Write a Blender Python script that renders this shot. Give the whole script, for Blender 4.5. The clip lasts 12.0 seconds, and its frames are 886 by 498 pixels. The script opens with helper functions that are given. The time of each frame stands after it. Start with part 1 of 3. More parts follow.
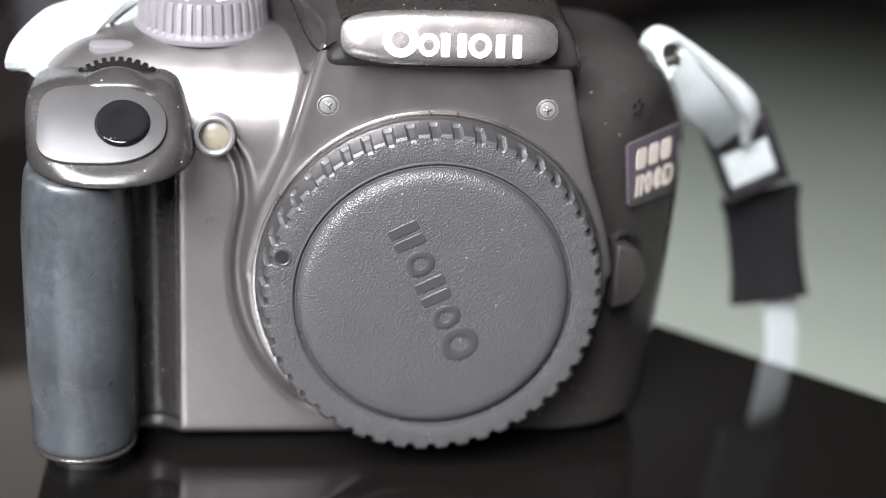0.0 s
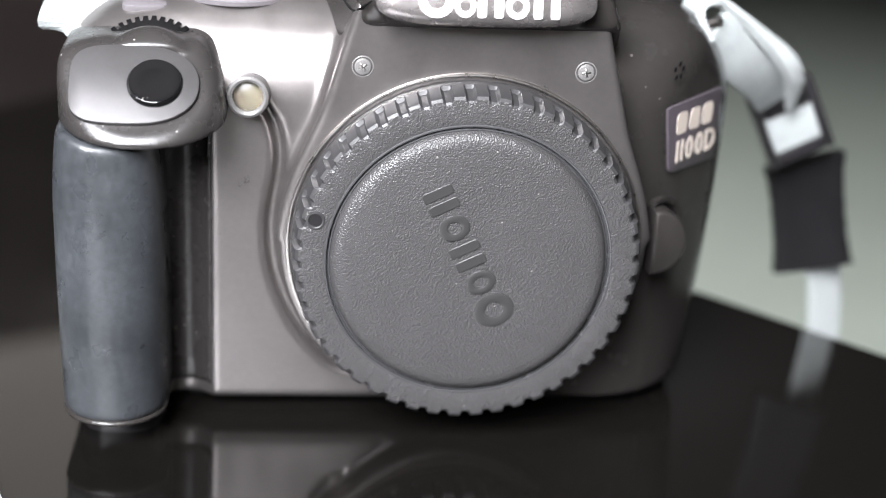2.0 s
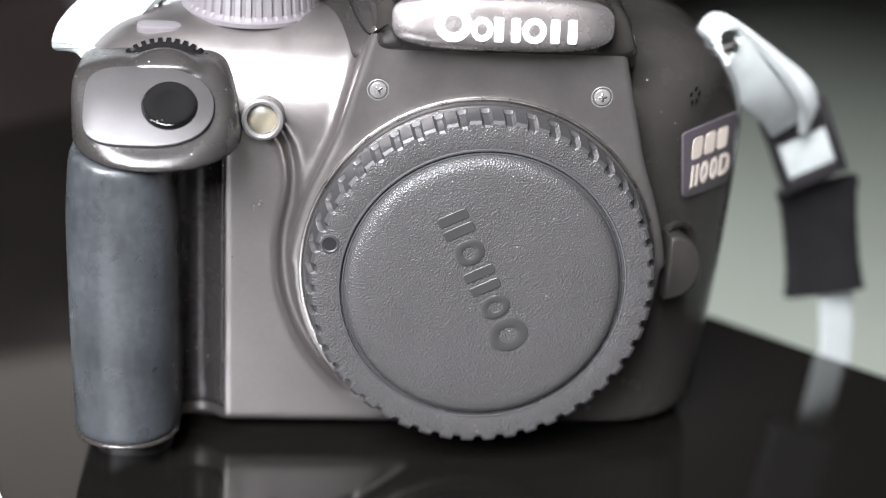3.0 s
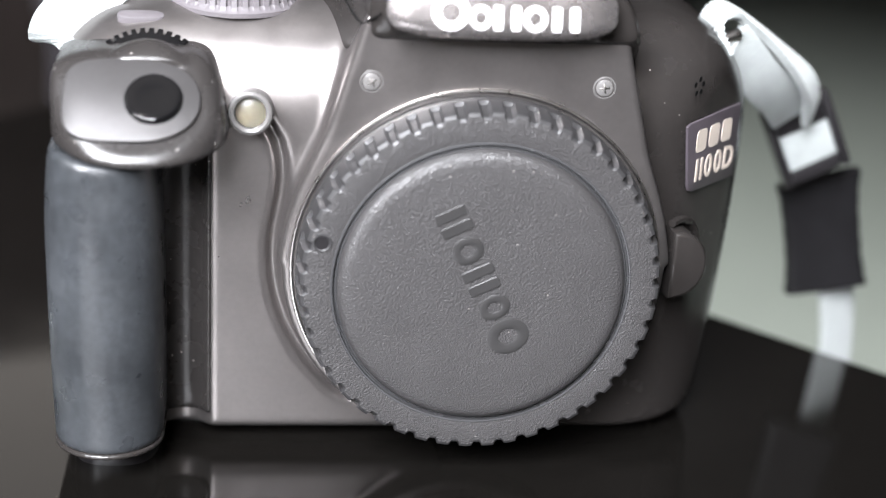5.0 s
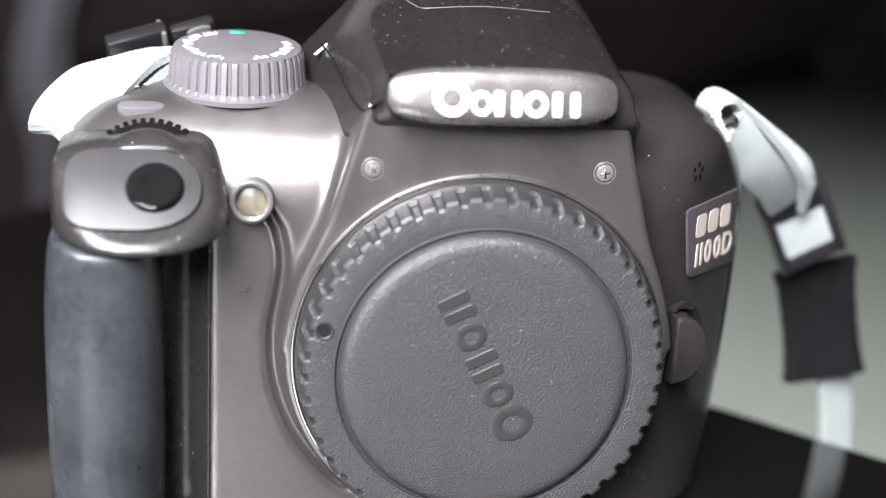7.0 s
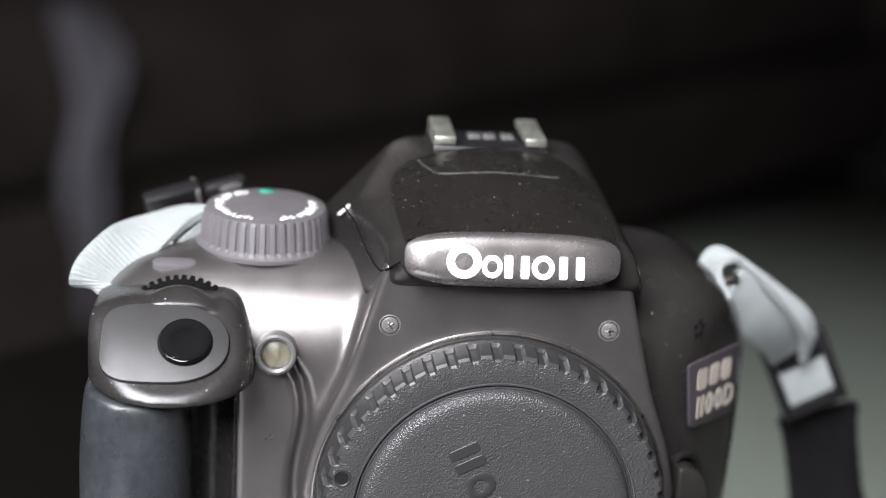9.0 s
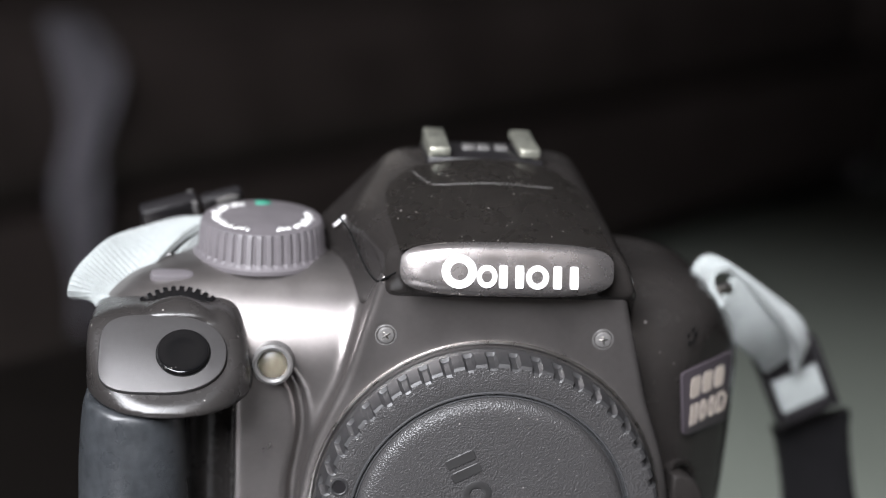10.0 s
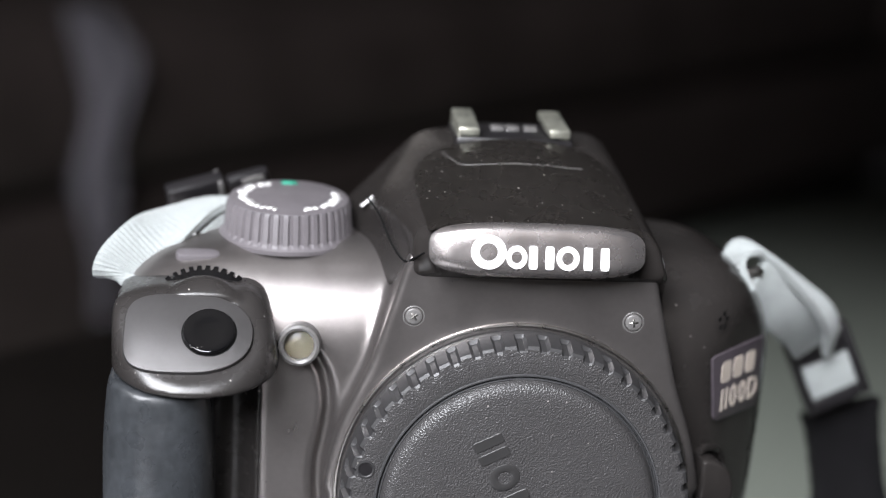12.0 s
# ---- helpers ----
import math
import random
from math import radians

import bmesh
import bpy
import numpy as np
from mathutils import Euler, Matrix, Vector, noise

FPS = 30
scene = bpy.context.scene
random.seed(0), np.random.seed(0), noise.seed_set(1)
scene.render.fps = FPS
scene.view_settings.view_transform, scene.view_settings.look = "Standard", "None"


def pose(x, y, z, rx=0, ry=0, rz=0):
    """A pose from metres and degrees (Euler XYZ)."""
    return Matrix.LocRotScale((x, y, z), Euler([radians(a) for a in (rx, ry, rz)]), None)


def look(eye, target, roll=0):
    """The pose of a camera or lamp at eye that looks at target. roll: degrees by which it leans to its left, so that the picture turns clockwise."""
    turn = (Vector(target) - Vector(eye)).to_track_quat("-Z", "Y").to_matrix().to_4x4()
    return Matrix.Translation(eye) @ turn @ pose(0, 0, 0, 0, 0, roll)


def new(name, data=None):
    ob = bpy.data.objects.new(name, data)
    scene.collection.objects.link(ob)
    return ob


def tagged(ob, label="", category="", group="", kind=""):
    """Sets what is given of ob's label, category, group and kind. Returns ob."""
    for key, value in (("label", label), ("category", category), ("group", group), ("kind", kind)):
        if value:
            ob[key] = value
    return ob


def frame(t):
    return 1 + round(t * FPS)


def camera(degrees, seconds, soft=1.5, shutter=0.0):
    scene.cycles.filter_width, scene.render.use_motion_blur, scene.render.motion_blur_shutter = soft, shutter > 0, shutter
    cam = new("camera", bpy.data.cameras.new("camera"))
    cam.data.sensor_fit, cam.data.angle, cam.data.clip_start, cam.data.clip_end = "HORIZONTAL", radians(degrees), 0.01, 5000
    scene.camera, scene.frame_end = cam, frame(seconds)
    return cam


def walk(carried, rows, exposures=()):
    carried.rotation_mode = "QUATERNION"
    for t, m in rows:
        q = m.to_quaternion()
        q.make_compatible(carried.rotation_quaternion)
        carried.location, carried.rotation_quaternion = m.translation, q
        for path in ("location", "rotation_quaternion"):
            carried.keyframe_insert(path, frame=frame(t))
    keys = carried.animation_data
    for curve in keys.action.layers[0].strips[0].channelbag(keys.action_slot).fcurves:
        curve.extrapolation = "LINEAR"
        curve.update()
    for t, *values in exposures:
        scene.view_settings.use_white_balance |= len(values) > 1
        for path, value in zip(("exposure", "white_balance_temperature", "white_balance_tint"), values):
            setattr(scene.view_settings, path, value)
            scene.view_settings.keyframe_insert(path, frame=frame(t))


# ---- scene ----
cam = camera(30.0, 12.0, soft=1.1)
cam.data.dof.use_dof = True
cam.data.dof.focus_distance = 0.301
cam.data.dof.aperture_fstop = 7.1
EXPOSURE = 0.2
ROWS = [
    (0, (-0.03516, -0.29401, 0.15807), (0.00264, 0.00272, 0.04438), 2.92),
    (0.5, (-0.02988, -0.29444, 0.16052), (0.00339, 0.00147, 0.04335), 3.05),
    (1, (-0.03148, -0.29292, 0.15819), (0.00152, 0.00368, 0.04269), 3.07),
    (1.5, (-0.03294, -0.29230, 0.15735), (-0.00201, 0.00361, 0.03955), 2.93),
    (2, (-0.03251, -0.29011, 0.15641), (-0.00365, 0.00498, 0.03604), 2.83),
    (2.5, (-0.03413, -0.28992, 0.15447), (-0.00416, 0.00662, 0.03801), 2.95),
    (3, (-0.03542, -0.28795, 0.15720), (-0.00622, 0.00825, 0.03966), 3.18),
    (3.5, (-0.03555, -0.28600, 0.15511), (-0.00608, 0.00927, 0.03532), 2.90),
    (3.7, (-0.03888, -0.28113, 0.15598), (-0.00339, 0.01305, 0.03515), 3.21),
    (5.3, (-0.04017, -0.27566, 0.15021), (-0.00376, 0.02063, 0.03494), 3.24),
    (5.5, (-0.03933, -0.27658, 0.14888), (-0.00258, 0.02049, 0.03573), 3.23),
    (6, (-0.04100, -0.27553, 0.14896), (-0.00263, 0.02132, 0.03579), 3.31),
    (6.5, (-0.04251, -0.27514, 0.14846), (-0.00339, 0.02337, 0.04001), 2.99),
    (6.7, (-0.04421, -0.27530, 0.14679), (-0.00404, 0.02498, 0.04376), 2.87),
    (8.3, (-0.04299, -0.28353, 0.15919), (-0.00620, 0.02141, 0.06942), 3.38),
    (8.5, (-0.04275, -0.28570, 0.15956), (-0.00778, 0.01999, 0.07165), 3.36),
    (9, (-0.04151, -0.29080, 0.16267), (-0.00949, 0.01769, 0.08385), 2.98),
    (9.5, (-0.04276, -0.29309, 0.16239), (-0.01087, 0.01576, 0.08497), 2.73),
    (10, (-0.04219, -0.29359, 0.16346), (-0.00888, 0.01524, 0.08654), 2.76),
    (10.5, (-0.04291, -0.29319, 0.16333), (-0.01184, 0.01638, 0.08847), 2.87),
    (11, (-0.04235, -0.29304, 0.16340), (-0.01182, 0.01608, 0.08647), 2.93),
    (11.5, (-0.04228, -0.29223, 0.16265), (-0.01256, 0.01658, 0.08424), 2.94),
    (12, (-0.04407, -0.29046, 0.16009), (-0.01389, 0.01835, 0.08185), 2.99),
]
walk(cam, [(t, look(eye, target, roll)) for t, eye, target, roll in ROWS], [(0.0, EXPOSURE + 0.62, 6500, 14), (6.7, EXPOSURE + 0.62, 6500, 14), (8.3, EXPOSURE - 0.25, 6500, 14), (12.0, EXPOSURE - 0.25, 6500, 14)])

# ---------------------------------------------------------------- world and lights
world = bpy.data.worlds.new("world")
scene.world = world
world.use_nodes = True
sky = world.node_tree.nodes.new("ShaderNodeTexSky")
sky.sky_type = "NISHITA"
sky.sun_disc = False
sky.sun_elevation = radians(40)
sky.sun_rotation = radians(200)
world.node_tree.links.new(sky.outputs[0], world.node_tree.nodes["Background"].inputs[0])
world.node_tree.nodes["Background"].inputs[1].default_value = 0.1

# room: x -1.65..2.6, y -1.05..3.6, floor at -0.45, ceiling at 2.15 (the table top is z = 0)
RX0, RX1, RY0, RY1, RZ0, RZ1 = -1.65, 2.6, -1.05, 3.6, -0.45, 2.15


def area(name, m, sx, sy, power, colour):
    lamp = bpy.data.lights.new(name, "AREA")
    lamp.shape, lamp.size, lamp.size_y, lamp.energy, lamp.color = "RECTANGLE", sx, sy, power, colour
    ob = new(name, lamp)
    ob.matrix_world = m
    return ob


# daylight standing in the opening of the front window
WIN_A = (-1.1, -0.1, 0.5, 1.8)   # x0, x1, z0, z1 in the wall at y = RY0
WIN_ADDED = (-1.2, -0.2, 0.6, 2.08)    # x0, x1, z0, z1 in the wall at y = RY1
area("window_daylight", look((-0.6, RY0 - 0.05, 1.15), (-0.48, 0, 0.8)), 0.98, 1.26, 140, (0.92, 0.965, 1.0))


# ---------------------------------------------------------------- materials
def material(name, base, rough=0.5, metal=0.0, vary=0.12, scale=40.0, grain=0.0, grain_scale=2000.0, spec=0.5, coat=0.0,
             blotch=0.0, dust=0.0, sheen=0.0, pebble=False, specks=0.58):
    """A principled material with colour variation at two scales, roughness variation, a fine bump and sparse dust."""
    m = bpy.data.materials.new(name)
    m.use_nodes = True
    nt = m.node_tree
    b = nt.nodes["Principled BSDF"]
    link = nt.links.new
    co = nt.nodes.new("ShaderNodeTexCoord").outputs["Object"]

    def noise_at(s, detail=4.0, rough_=0.55):
        n = nt.nodes.new("ShaderNodeTexNoise")
        n.inputs["Scale"].default_value, n.inputs["Detail"].default_value = s, detail
        n.inputs["Roughness"].default_value = rough_
        link(co, n.inputs["Vector"])
        return n.outputs["Fac"]

    def remap(v, a, c, lo, hi):
        r = nt.nodes.new("ShaderNodeMapRange")
        r.inputs[1].default_value, r.inputs[2].default_value, r.inputs[3].default_value, r.inputs[4].default_value = a, c, lo, hi
        link(v, r.inputs[0])
        return r.outputs[0]

    large, fine = noise_at(scale), noise_at(scale * 14)
    mix = nt.nodes.new("ShaderNodeMath")
    mix.operation = "MULTIPLY"
    link(remap(large, 0.3, 0.7, 1 - vary, 1 + vary), mix.inputs[0])
    link(remap(fine, 0.3, 0.7, 1 - vary * 0.7, 1 + vary * 0.7), mix.inputs[1])
    tint = nt.nodes.new("ShaderNodeVectorMath")
    tint.operation = "SCALE"
    tint.inputs[0].default_value = base
    link(mix.outputs[0], tint.inputs["Scale"])
    colour = tint.outputs[0]
    if dust:
        v = nt.nodes.new("ShaderNodeTexVoronoi")
        v.inputs["Scale"].default_value = 520.0
        link(co, v.inputs["Vector"])
        spots = remap(v.outputs["Distance"], 0.07, 0.1, 1.0, 0.0)
        where = remap(noise_at(160.0, 2.0), specks, specks + 0.04, 0.0, dust)
        both = nt.nodes.new("ShaderNodeMath")
        both.operation = "MULTIPLY"
        link(spots, both.inputs[0]), link(where, both.inputs[1])
        over = nt.nodes.new("ShaderNodeMix")
        over.data_type = "RGBA"
        link(both.outputs[0], over.inputs["Factor"]), link(colour, over.inputs["A"])
        over.inputs["B"].default_value = (0.5, 0.47, 0.44, 1)
        colour = over.outputs["Result"]
    link(colour, b.inputs["Base Color"])
    b.inputs["Metallic"].default_value = metal
    b.inputs["Specular IOR Level"].default_value = spec
    b.inputs["Coat Weight"].default_value = coat
    b.inputs["Coat Roughness"].default_value = 0.15
    b.inputs["Sheen Weight"].default_value = sheen
    link(remap(noise_at(scale * 2.3, 5.0), 0.3, 0.7, max(0.02, rough - 0.05 - blotch), min(1.0, rough + 0.05 + blotch)), b.inputs["Roughness"])
    if grain:
        bump = nt.nodes.new("ShaderNodeBump")
        bump.inputs["Strength"].default_value = grain
        bump.inputs["Distance"].default_value = 0.0005
        if pebble:
            cells = nt.nodes.new("ShaderNodeTexVoronoi")
            cells.feature = "SMOOTH_F1"
            cells.inputs["Scale"].default_value = grain_scale
            link(co, cells.inputs["Vector"])
            link(cells.outputs["Distance"], bump.inputs["Height"])
        else:
            link(noise_at(grain_scale, 1.0), bump.inputs["Height"])
        link(bump.outputs[0], b.inputs["Normal"])
    return m


def flat_glow(name, colour, strength):
    m = bpy.data.materials.new(name)
    m.use_nodes = True
    b = m.node_tree.nodes["Principled BSDF"]
    b.inputs["Base Color"].default_value = (0, 0, 0, 1)
    b.inputs["Specular IOR Level"].default_value = 0.0
    b.inputs["Emission Color"].default_value = (*colour, 1)
    b.inputs["Emission Strength"].default_value = strength
    return m


PLASTIC = material("black_gloss_plastic", (0.02, 0.0178, 0.0168), 0.22, vary=0.08, scale=60, grain=0.04, grain_scale=5200, dust=0.8, blotch=0.03)
HEAD = material("satin_grip_head", (0.024, 0.0218, 0.021), 0.27, vary=0.07, scale=60, grain=0.05, grain_scale=5200, dust=0.8, specks=0.54)
METALLIC = material("metallic_grey_paint", (0.21, 0.194, 0.189), 0.32, metal=0.85, vary=0.05, scale=60, grain=0.06, grain_scale=5200)
PLATE = material("matt_grey_plate", (0.06, 0.057, 0.057), 0.4, metal=0.4, vary=0.06, scale=90, grain=0.12, grain_scale=6500, dust=0.2)
LID = material("gloss_black_lid", (0.026, 0.023, 0.021), 0.27, vary=0.1, scale=60, dust=0.95, specks=0.45, blotch=0.03)
RUBBER = material("worn_grip_rubber", (0.033, 0.0358, 0.0393), 0.35, vary=0.3, scale=55, grain=0.08, grain_scale=4200, blotch=0.13)
CAP = material("grained_cap_plastic", (0.041, 0.0392, 0.0395), 0.37, vary=0.06, scale=70, grain=0.42, grain_scale=3500, pebble=True, dust=0.35)
# Rim plastic darkened for shade in the notches; groove plastic lightened for glints.
CAP_SMOOTH = material("smooth_cap_shaded", (0.027, 0.0262, 0.027), 0.42, vary=0.05, scale=120)
GROOVE = material("shiny_groove_glint", (0.05, 0.05, 0.052), 0.24, vary=0.05, scale=120)
MOULDED = material("moulded_mark_plastic", (0.029, 0.028, 0.028), 0.34, vary=0.05, scale=120)
GLOSS = material("piano_black", (0.004, 0.004, 0.0045), 0.05, vary=0.1, scale=90, dust=0.25)
STEEL = material("bright_steel", (0.5, 0.48, 0.46), 0.3, metal=1.0, vary=0.05, scale=200)
SHOE = material("worn_shoe_steel", (0.55, 0.55, 0.47), 0.38, metal=0.85, vary=0.2, scale=300, blotch=0.08)
RINGGREY = material("lamp_ring_grey", (0.12, 0.115, 0.112), 0.3, vary=0.05, scale=200)
SILVERPLATE = material("pearl_grey_plate", (0.34, 0.315, 0.31), 0.26, metal=0.85, vary=0.04, scale=120, dust=0.2)
DARK = material("seam_black", (0.004, 0.004, 0.004), 0.8, vary=0.1, scale=100, spec=0.1)
WHITE = material("white_paint", (0.85, 0.84, 0.83), 0.4, vary=0.03, scale=200)
CREAM = material("cream_print", (0.55, 0.48, 0.42), 0.45, vary=0.05, scale=300)
BADGE = material("mauve_badge", (0.06, 0.05, 0.058), 0.4, vary=0.05, scale=150)
DIAL = material("mauve_grey_dial", (0.11, 0.1, 0.106), 0.5, vary=0.08, scale=160, dust=0.3)
GREEN = material("green_print", (0.02, 0.33, 0.22), 0.5, vary=0.05, scale=300)
WEB = material("white_webbing", (0.29, 0.31, 0.305), 0.85, vary=0.1, scale=120, grain=0.5, grain_scale=2600, spec=0.2, sheen=0.3)
BUCKLE = material("black_buckle", (0.013, 0.012, 0.013), 0.33, vary=0.1, scale=120, spec=0.4)
LEATHERETTE = material("black_strap_sleeve", (0.0055, 0.0052, 0.0058), 0.5, vary=0.2, scale=140, grain=0.5, grain_scale=900, spec=0.2)
LACQUER = material("black_table_glass", (0.005, 0.0045, 0.004), 0.05, vary=0.1, scale=12, blotch=0.012, spec=0.46)
FLOOR = material("sage_grey_floor", (0.33, 0.36, 0.31), 0.45, vary=0.07, scale=3)
LEATHER = material("dark_brown_leather", (0.0165, 0.0128, 0.0118), 0.52, vary=0.25, scale=8, grain=0.4, grain_scale=300, spec=0.08)
PALE_STRIP = material("pale_mauve_strip", (0.095, 0.088, 0.102), 0.8, vary=0.2, scale=14)
WALL = material("warm_wall_paint", (0.24, 0.2, 0.165), 0.85, vary=0.05, scale=2)
# Colour of out-of-view walls, dark to cut fill light and reflections.
DARKWALL = material("unseen_dark_wall", (0.01, 0.0075, 0.006), 0.6, vary=0.25, scale=5)
CEIL = material("ceiling_paint", (0.085, 0.075, 0.066), 0.9, vary=0.03, scale=2)
FRAME = material("white_window_frame", (0.75, 0.75, 0.74), 0.4, vary=0.03, scale=9)

# hazy glass of the small lamp
HAZE = bpy.data.materials.new("hazy_lamp_glass")
HAZE.use_nodes = True
_h = HAZE.node_tree.nodes["Principled BSDF"]
_h.inputs["Transmission Weight"].default_value, _h.inputs["Roughness"].default_value, _h.inputs["IOR"].default_value = 1.0, 0.4, 1.45
AMBER = material("amber_bulb", (0.3, 0.265, 0.19), 0.35, vary=0.1, scale=300)

# ---------------------------------------------------------------- mesh helpers (millimetres in, metres out)
MM = 0.001


def link_mesh(name, mesh, mat, parent=None, label="", smooth=True):
    mesh.materials.append(mat)
    if smooth:
        mesh.polygons.foreach_set("use_smooth", [True] * len(mesh.polygons))
    ob = new(name, mesh)
    if parent is not None:
        ob.parent = parent
        top = parent
        while top.parent is not None:
            top = top.parent
        ob.matrix_parent_inverse = Matrix.Translation(-top.location) if parent is top else Matrix()
    return tagged(ob, label)


def part(name, bm, mat, parent=None, label="", smooth=True, sharp=35.0):
    """One mesh object from a bmesh in millimetres, under a thing or a part."""
    bmesh.ops.recalc_face_normals(bm, faces=bm.faces[:])
    bmesh.ops.scale(bm, vec=(MM, MM, MM), verts=bm.verts[:])
    for e in bm.edges:
        if len(e.link_faces) == 2 and e.calc_face_angle(0) > radians(sharp):
            e.smooth = False
    mesh = bpy.data.meshes.new(name)
    bm.to_mesh(mesh)
    bm.free()
    return link_mesh(name, mesh, mat, parent, label, smooth)


def thing(name, at, label, category, group="", kind=""):
    e = new(name)
    e.empty_display_size = 0.01
    e.location = [c * MM for c in at]
    return tagged(e, label, category, group, kind)


def box(x0, x1, y0, y1, z0, z1, bevel=0.0, seg=2, bm=None):
    bm = bm or bmesh.new()
    r = bmesh.ops.create_cube(bm, size=1, matrix=Matrix.LocRotScale(((x0 + x1) / 2, (y0 + y1) / 2, (z0 + z1) / 2), None, (x1 - x0, y1 - y0, z1 - z0)))
    if bevel:
        edges = list({e for v in r["verts"] for e in v.link_edges})
        bmesh.ops.bevel(bm, geom=edges, offset=bevel, segments=seg, profile=0.5, affect="EDGES")
    return bm


def lathe(profile, n=64, m=None, mod=None):
    """Turns (radius, height) rows about z; mod(angle, row) may shift the radius."""
    bm = bmesh.new()
    rings = []
    for k, (r, hgt) in enumerate(profile):
        if r < 1e-6:
            rings.append([bm.verts.new((0, 0, hgt))] * n)
        else:
            ring = []
            for i in range(n):
                a = 2 * math.pi * i / n
                q = r + (mod(a, k) if mod else 0.0)
                ring.append(bm.verts.new((q * math.cos(a), q * math.sin(a), hgt)))
            rings.append(ring)
    for a, b in zip(rings, rings[1:]):
        for i in range(n):
            f = []
            for v in (a[i], a[(i + 1) % n], b[(i + 1) % n], b[i]):
                if v not in f:
                    f.append(v)
            if len(f) > 2:
                bm.faces.new(f)
    if m is not None:
        bmesh.ops.transform(bm, matrix=m, verts=bm.verts[:])
    return bm


def slab(outline, thick, m=None, bevel=0.0, seg=2, dome=0.0):
    """A slab from an outline in x, y; the top lies at z = thick."""
    bm = bmesh.new()
    low = [bm.verts.new((x, y, 0)) for x, y in outline]
    face = bm.faces.new(low)
    ext = bmesh.ops.extrude_face_region(bm, geom=[face])
    top = [v for v in ext["geom"] if isinstance(v, bmesh.types.BMVert)]
    bmesh.ops.translate(bm, vec=(0, 0, thick), verts=top)
    if bevel:
        tops = set(top)
        edges = [e for e in bm.edges if e.verts[0] in tops and e.verts[1] in tops]
        bmesh.ops.bevel(bm, geom=edges, offset=bevel, segments=seg, profile=0.5, affect="EDGES")
    if m is not None:
        bmesh.ops.transform(bm, matrix=m, verts=bm.verts[:])
    return bm


def oval(a, b, power=2.0, n=56, cx=0.0, cy=0.0, left=None):
    """A superellipse; left: another power for its half at negative x."""
    pts = []
    for i in range(n):
        t = 2 * math.pi * i / n
        c, s = math.cos(t), math.sin(t)
        p = 2 / (left if left and c < 0 else power)
        pts.append((cx + a * math.copysign(abs(c) ** p, c), cy + b * math.copysign(abs(s) ** p, s)))
    return pts


def smooth_path(points, steps=8):
    """Catmull-Rom through the points."""
    P = [Vector(p) for p in points]
    P = [2 * P[0] - P[1]] + P + [2 * P[-1] - P[-2]]
    out = []
    for i in range(1, len(P) - 2):
        for k in range(steps):
            t = k / steps
            a, b, c, d = P[i - 1], P[i], P[i + 1], P[i + 2]
            out.append(0.5 * (2 * b + (c - a) * t + (2 * a - 5 * b + 4 * c - d) * t * t + (3 * b - a - 3 * c + d) * t ** 3))
    out.append(P[-2])
    return out


def ribbon(points, across, width, thick, steps=10, ribs=0.0, pinch=0.0):
    """A woven band along points; across gives the direction of its width at each point. Rows of fine ribs run across it."""
    path = smooth_path(points, steps)
    side = [d.normalized() for d in smooth_path(across, steps)]
    bm = bmesh.new()
    rows = []
    n = 15
    full = width
    for i, (p, s) in enumerate(zip(path, side)):
        width = full * (1 - pinch * max(0.0, 1 - 3.2 * i / len(path)))
        t = (path[min(i + 1, len(path) - 1)] - path[max(i - 1, 0)]).normalized()
        s = (s - t * s.dot(t)).normalized()
        nrm = t.cross(s)
        ring = []
        for k in range(n):
            u = (k / (n - 1) - 0.5) * width
            lift = thick / 2 + (ribs if (i % 2) else 0.0) - (0.25 if k in (0, n - 1) else 0.0)
            ring.append(bm.verts.new(p + s * u + nrm * lift))
        for k in reversed(range(n)):
            u = (k / (n - 1) - 0.5) * width
            lift = thick / 2 + (ribs if (i % 2) else 0.0) - (0.25 if k in (0, n - 1) else 0.0)
            ring.append(bm.verts.new(p + s * u - nrm * lift))
        rows.append(ring)
    m = 2 * n
    for a, b in zip(rows, rows[1:]):
        for k in range(m):
            bm.faces.new((a[k], a[(k + 1) % m], b[(k + 1) % m], b[k]))
    bm.faces.new(rows[0])
    bm.faces.new(list(reversed(rows[-1])))
    return bm


def tube(points, r, n=8, steps=6):
    path = smooth_path(points, steps)
    bm = bmesh.new()
    rows = []
    for i, p in enumerate(path):
        t = (path[min(i + 1, len(path) - 1)] - path[max(i - 1, 0)]).normalized()
        s = t.orthogonal().normalized()
        q = t.cross(s)
        rows.append([bm.verts.new(p + r * (math.cos(2 * math.pi * k / n) * s + math.sin(2 * math.pi * k / n) * q)) for k in range(n)])
    for a, b in zip(rows, rows[1:]):
        for k in range(n):
            bm.faces.new((a[k], a[(k + 1) % n], b[(k + 1) % n], b[k]))
    bm.faces.new(rows[0]), bm.faces.new(rows[-1])
    return bm


# ---- rounded solids from distance fields, meshed by surface nets
def smin(a, b, k):
    h = np.clip(0.5 + 0.5 * (b - a) / k, 0, 1)
    return b + (a - b) * h - k * h * (1 - h)


def smax(a, b, k):
    return -smin(-a, -b, k)


def allmax(k, *fields):
    d = fields[0]
    for f in fields[1:]:
        d = smax(d, f, k)
    return d


